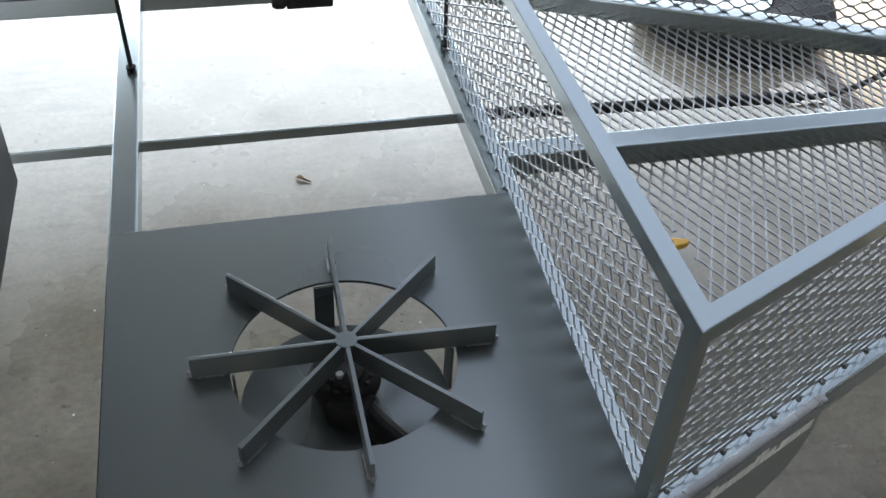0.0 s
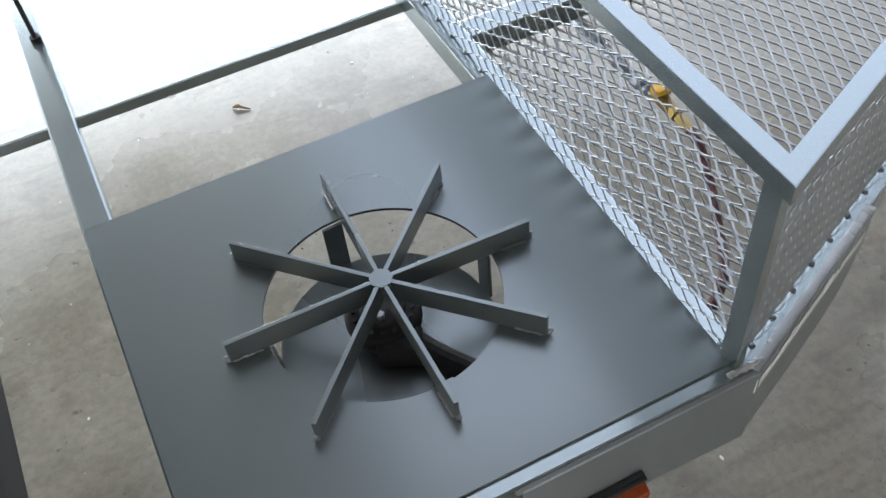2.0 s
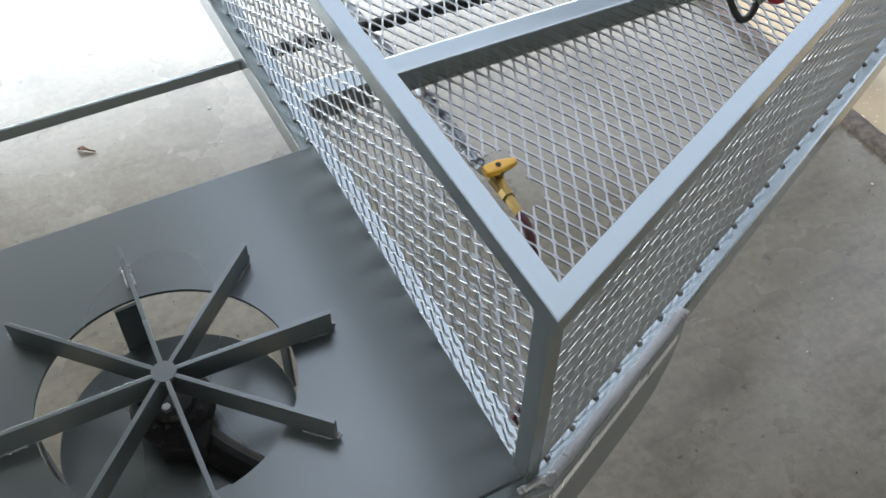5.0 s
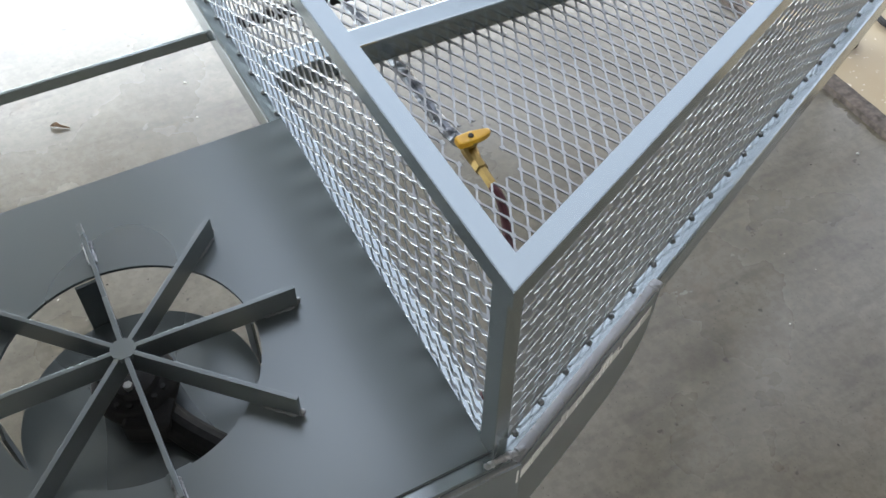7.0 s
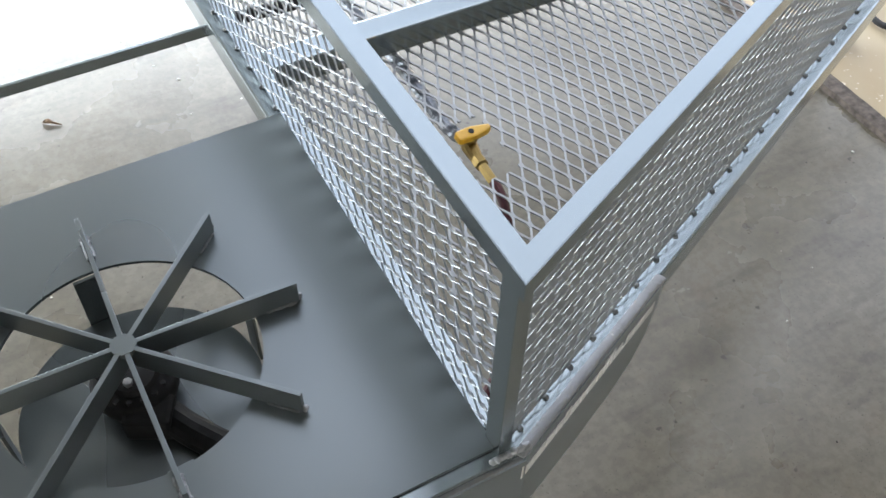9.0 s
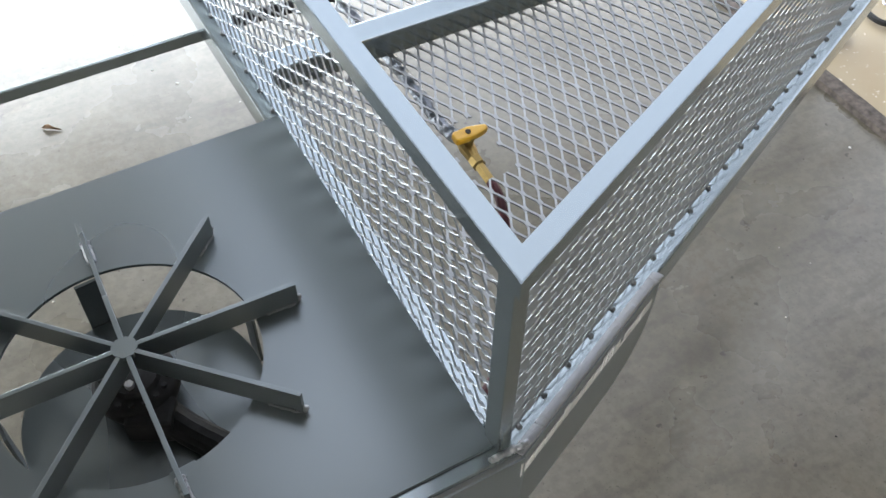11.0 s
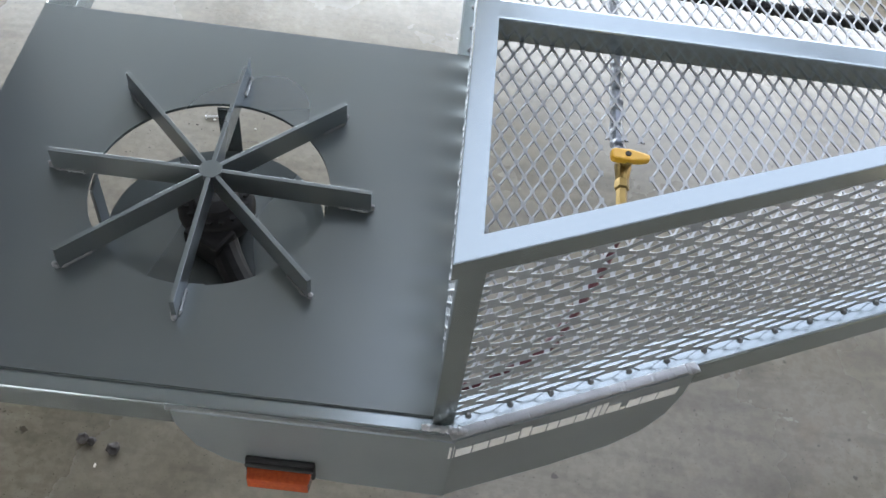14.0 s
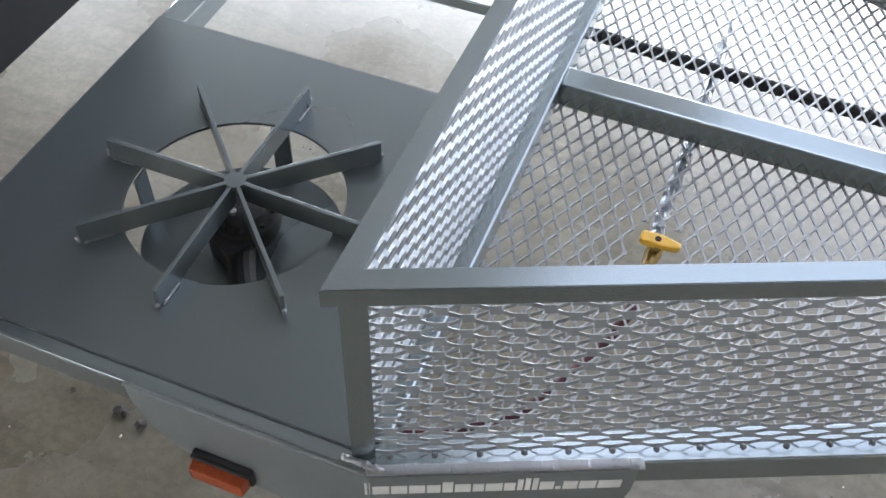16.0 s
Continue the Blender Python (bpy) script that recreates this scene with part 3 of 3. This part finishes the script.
part("body", tube([(vx + 0.002, vy + 0.02, vz - 0.012), (vx, vy, vz - 0.012), (vx - 0.002, vy - 0.03, vz - 0.016)], 0.012, 12, [0.012, 0.014, 0.01]), BRASS, valve)
bm = prism([(-0.026, -0.007), (-0.022, -0.01), (0.0, -0.011), (0.018, -0.008), (0.027, -0.005), (0.028, 0.004), (0.018, 0.007), (0.0, 0.011), (-0.022, 0.01), (-0.026, 0.007)], 0.0, 0.013)
bevel(bm, 0.003, 2)
bmesh.ops.transform(bm, matrix=pose(vx + 0.004, vy, vz + 0.008, 6, 4, 3) @ Matrix.Diagonal((1.18, 1.05, 1, 1)), verts=bm.verts)
handle = part("handle", bm, YELLOW, valve, "yellow enamelled butterfly handle")
part("screw", tube([(vx + 0.001, vy - 0.001, vz + 0.019), (vx + 0.001, vy - 0.001, vz + 0.0225)], 0.005, 8), IRON, handle)
part("stem", tube([(vx, vy - 0.004, vz - 0.012), (vx + 0.001, vy - 0.002, vz), (vx + 0.003, vy, vz + 0.01)], 0.008, 12, [0.008, 0.009, 0.0135]), BRASS, handle, "tapered brass neck under the handle", True)
part("fitting", tube([(vx - 0.002, vy - 0.03, vz - 0.014), (vx - 0.003, vy - 0.046, vz - 0.014), (vx - 0.003, vy - 0.049, vz - 0.014), (vx - 0.004, vy - 0.085, vz - 0.016)], 0.01, 6, [0.012, 0.012, 0.009, 0.009]), BRASS, valve, "brass hose fitting")

hose = thing("gas_hose", "maroon rubber gas hose running from the brass valve", "hose")
part("hose", tube(curve_points([(vx - 0.004, vy - 0.08, vz - 0.016), (vx - 0.006, vy - 0.115, vz - 0.024), (0.583, 0.03, 0.458), (0.545, -0.045, 0.448), (0.5, -0.122, 0.444), (0.452, -0.162, 0.442), (0.4, -0.19, 0.43), (0.3, -0.22, 0.42)], 8), 0.0082, 10), MAROON, hose)

wrap = thing("wrapped_hose", "hose wrapped in wrinkled silver foil under the basket floor", "hose")
part("hose", tube(curve_points([(vx + 0.002, vy + 0.015, vz - 0.012), (vx - 0.006, vy + 0.06, vz - 0.018), (0.606, 0.35, 0.482), (0.612, 0.5, 0.474), (0.612, 0.68, 0.462), (0.62, 1.1, 0.42)], 16), 0.0115, 10, None, 0.25), FOIL, wrap)

loom = thing("cable_loom", "black corrugated cable loom under the basket floor", "cable")
pts, rad = [], []
for i in range(120):
    pts.append((0.375 + 0.74 * i / 119, 0.698 - 0.045 * i / 119, ZM - 0.02))
    rad.append(0.0135 if i % 2 else 0.0118)
part("conduit", tube(pts, 0.013, 10, rad), RUBBER, loom)
part("cable", tube(curve_points([(1.1, 0.654, ZM - 0.02), (1.16, 0.648, ZM - 0.018), (1.25, 0.662, ZM - 0.014), (1.35, 0.7, ZM - 0.01), (1.45, 0.752, ZM - 0.01)], 8), 0.007, 8), RUBBER, loom)

loop = thing("hose_loop", "black rubber hose loop with a red fitting hanging in the basket", "hose")
part("hose", tube(curve_points([(1.06, 0.29, 0.78), (1.1, 0.3, 0.7), (1.15, 0.31, 0.61), (1.19, 0.315, 0.555), (1.212, 0.316, 0.545), (1.23, 0.32, 0.557), (1.236, 0.322, 0.585)], 8), 0.0068, 10), RUBBER, loop)
part("fitting", tube([(1.236, 0.322, 0.575), (1.236, 0.322, 0.59), (1.232, 0.322, 0.625)], 0.017, 14, [0.012, 0.019, 0.019]), GREY, loop, "grey metal hose fitting")
part("sleeve", tube([(1.232, 0.322, 0.625), (1.222, 0.318, 0.66), (1.205, 0.31, 0.72)], 0.014, 12, [0.016, 0.014, 0.012]), RUBBER, loop, "black rubber sleeve")
part("knob", tube([(1.246, 0.31, 0.592), (1.25, 0.307, 0.592), (1.258, 0.301, 0.593), (1.268, 0.295, 0.594), (1.272, 0.292, 0.594)], 0.016, 16, [0.012, 0.0165, 0.018, 0.0155, 0.009]), RED, loop, "red plastic knob", True)

# ---- marker light ----
lamp = thing("marker_light", "amber rectangular side marker light on the gusset", "marker light")
part("base", bar(0.112, 0.202, CY - 0.018, CY - 0.009, 0.418, 0.456, 0.003), RUBBER, lamp)
part("hood", bar(0.113, 0.201, CY - 0.024, CY - 0.018, 0.45, 0.456, 0.002), RUBBER, lamp, "black rubber hood over the lens")
bm = bmesh.new()
box(bm, 0.115, 0.199, CY - 0.038, CY - 0.018, 0.42, 0.45)
for v in bm.verts:
    if v.co.y < CY - 0.03:
        v.co.x = 0.157 + (v.co.x - 0.157) * 0.94
        v.co.z = 0.433 + (v.co.z - 0.433) * 0.88
bevel(bm, 0.003, 2)
part("lens", bm, AMBER, lamp, "orange ribbed plastic lens")

# ---- smoker body beside the burner ----
smoker = thing("smoker_firebox", "large dark painted steel smoker firebox standing on the trailer", "smoker")
bm = bar(-1.7, -0.503, -0.276, 0.52, ZR + 0.001, ZR + 0.6, 0.006)
part("body", bm, BLACKBOX, smoker)

# ---- spare tyre and floor bits ----
tyre = thing("spare_tyre", "black rubber tyre lying on the concrete", "tyre")
prof = [(0.12, 0.012), (0.27, 0.012), (0.315, 0.03), (0.33, 0.08), (0.33, 0.13), (0.315, 0.175), (0.27, 0.2), (0.19, 0.185), (0.125, 0.15), (0.115, 0.05)]
bm = bmesh.new()
rings = []
for i in range(48):
    a = 2 * math.pi * i / 48
    rings.append([bm.verts.new((1.575 + r * math.cos(a), 1.745 + r * math.sin(a), FLOORZ + 0.65 * z)) for r, z in prof])
for a, b in zip(rings, rings[1:] + rings[:1]):
    for k in range(len(prof)):
        bm.faces.new((a[k], b[k], b[(k + 1) % len(prof)], a[(k + 1) % len(prof)]))
part("tread", bm, TYRE, tyre, smooth=True)
rim_pts = [(1.575 + 0.116 * math.cos(radians(10 * i)), 1.745 + 0.116 * math.sin(radians(10 * i))) for i in range(36)]
part("wheel_rim", prism(rim_pts, FLOORZ + 0.04, FLOORZ + 0.1), MATT, tyre)

leaf = thing("dry_leaf", "small curled brown dry leaf on the concrete", "leaf")
bm = bmesh.new()
vs = []
for u, w, h in ((0, 0.0, 0.004), (0.012, 0.012, 0.008), (0.026, 0.01, 0.012), (0.04, 0.004, 0.008), (0.075, 0.0015, 0.004)):
    vs.append([bm.verts.new((u, -w, h * 1.6)), bm.verts.new((u, 0, h * 0.4)), bm.verts.new((u, w, h * 1.6))])
for a, b in zip(vs, vs[1:]):
    for k in range(2):
        bm.faces.new((a[k], a[k + 1], b[k + 1], b[k]))
bmesh.ops.transform(bm, matrix=pose(0.02, 1.112, FLOORZ, 0, 0, -35) @ Matrix.Scale(0.62, 4), verts=bm.verts)
part("blade", bm, LEAFM, leaf)

chain = thing("safety_chain", "black hose ring with a zinc chain on tan floor", "chain")
cx, cy = 2.11, 0.545
ring_pts = []
for a in range(-40, 260, 8):
    p, q = -0.14 * math.sin(radians(a)), 0.072 * math.cos(radians(a))
    ring_pts.append((cx - 0.74 * p * -1 + 0.67 * q, cy + 0.67 * p - 0.74 * q, FLOORZ + 0.024))
part("ring", tube(ring_pts, 0.008, 8), RUBBER, chain)
for k in range(5):
    a = radians(90 * (k % 2))
    link = [Vector((0.006 * math.cos(q) , 0.014 * math.sin(q), 0)) for q in [2 * math.pi * i / 16 for i in range(17)]]
    m = pose(cx + 0.03 - 0.016 * k, cy + 0.03 - 0.014 * k, FLOORZ + 0.024, 0, 90 * (k % 2), -48)
    part("link", tube([m @ v for v in link], 0.0028, 6, caps=False), STEEL, chain)

for x, y, r in ((-0.232, -0.165, 0.011), (-0.216, -0.168, 0.008), (-0.177, -0.178, 0.012)):
    clod = bmesh.new()
    bmesh.ops.create_icosphere(clod, subdivisions=2, radius=r)
    for v in clod.verts:
        v.co *= 1 + 0.5 * noise.noise(v.co * 150 + Vector((x * 9, 0, 0)))
        v.co.z *= 0.45
        v.co += Vector((x, y, FLOORZ + r * 0.28))
    tagged(finish("dirt_clod", clod, DIRT), "flat dark brown dirt clod on the concrete", "dirt", "dirt clods on the slab")

scrap = bmesh.new()
grid = [[scrap.verts.new((1.5 + 0.022 * i, 1.22 + 0.02 * j, FLOORZ + 0.004 + 0.02 * abs(noise.noise(Vector((i * 0.7, j * 0.9, 2)))))) for j in range(7)] for i in range(9)]
for i in range(8):
    for j in range(6):
        if (i, j) not in ((0, 0), (0, 5), (7, 0), (7, 1), (7, 5), (1, 5)):
            scrap.faces.new((grid[i][j], grid[i + 1][j], grid[i + 1][j + 1], grid[i][j + 1]))
tagged(finish("paper_scrap", scrap, PAPER, smooth=True), "creased pale paper scrap lying on the concrete", "paper")

# scraps on the slab: screws and crumbs
rnd = random.Random(7)
for x, y, a in ((0.07, 0.36, 30), (-0.33, 0.2, 70), (-0.2, 0.62, 15)):
    screw = thing("screw", "small bright steel screw lying on the concrete", "screw", "loose screws")
    d = Vector((math.cos(radians(a)), math.sin(radians(a)), 0))
    p = Vector((x, y, FLOORZ + 0.003))
    part("shank", tube([p, p + d * 0.03], 0.002, 6), STEEL, screw)
    part("head", tube([p - d * 0.002, p], 0.004, 8), STEEL, screw)
crumbs = bmesh.new()
for i in range(90):
    x, y = rnd.uniform(-0.8, 1.7), rnd.uniform(-0.4, 2.2)
    r = rnd.uniform(0.001, 0.0032)
    m = Matrix.Translation((x, y, FLOORZ + r * 0.4)) @ Euler((0, 0, rnd.uniform(0, 6))).to_matrix().to_4x4() @ Matrix.Diagonal((r * rnd.uniform(0.7, 2), r, r * 0.6, 1))
    bmesh.ops.create_icosphere(crumbs, subdivisions=1, radius=1.0, matrix=m)
tagged(finish("floor_crumbs", crumbs, CHIP), "pale grit and paint crumbs scattered on the concrete", "grit", kind="stuff")
dirt = bmesh.new()
for i in range(170):
    x, y = (rnd.uniform(-0.8, 1.7), rnd.uniform(-0.5, 2.2)) if i % 3 else (rnd.uniform(-0.35, 0.35), rnd.gauss(0.56, 0.1))
    r = rnd.uniform(0.0006, 0.002)
    m = Matrix.Translation((x, y, FLOORZ + r * 0.3)) @ Euler((0, 0, rnd.uniform(0, 6))).to_matrix().to_4x4() @ Matrix.Diagonal((r * rnd.uniform(0.8, 1.8), r, r * 0.5, 1))
    bmesh.ops.create_icosphere(dirt, subdivisions=1, radius=1.0, matrix=m)
tagged(finish("floor_dirt", dirt, DIRT), "dark dirt crumbs and bits of leaf on the concrete", "dirt", kind="stuff")
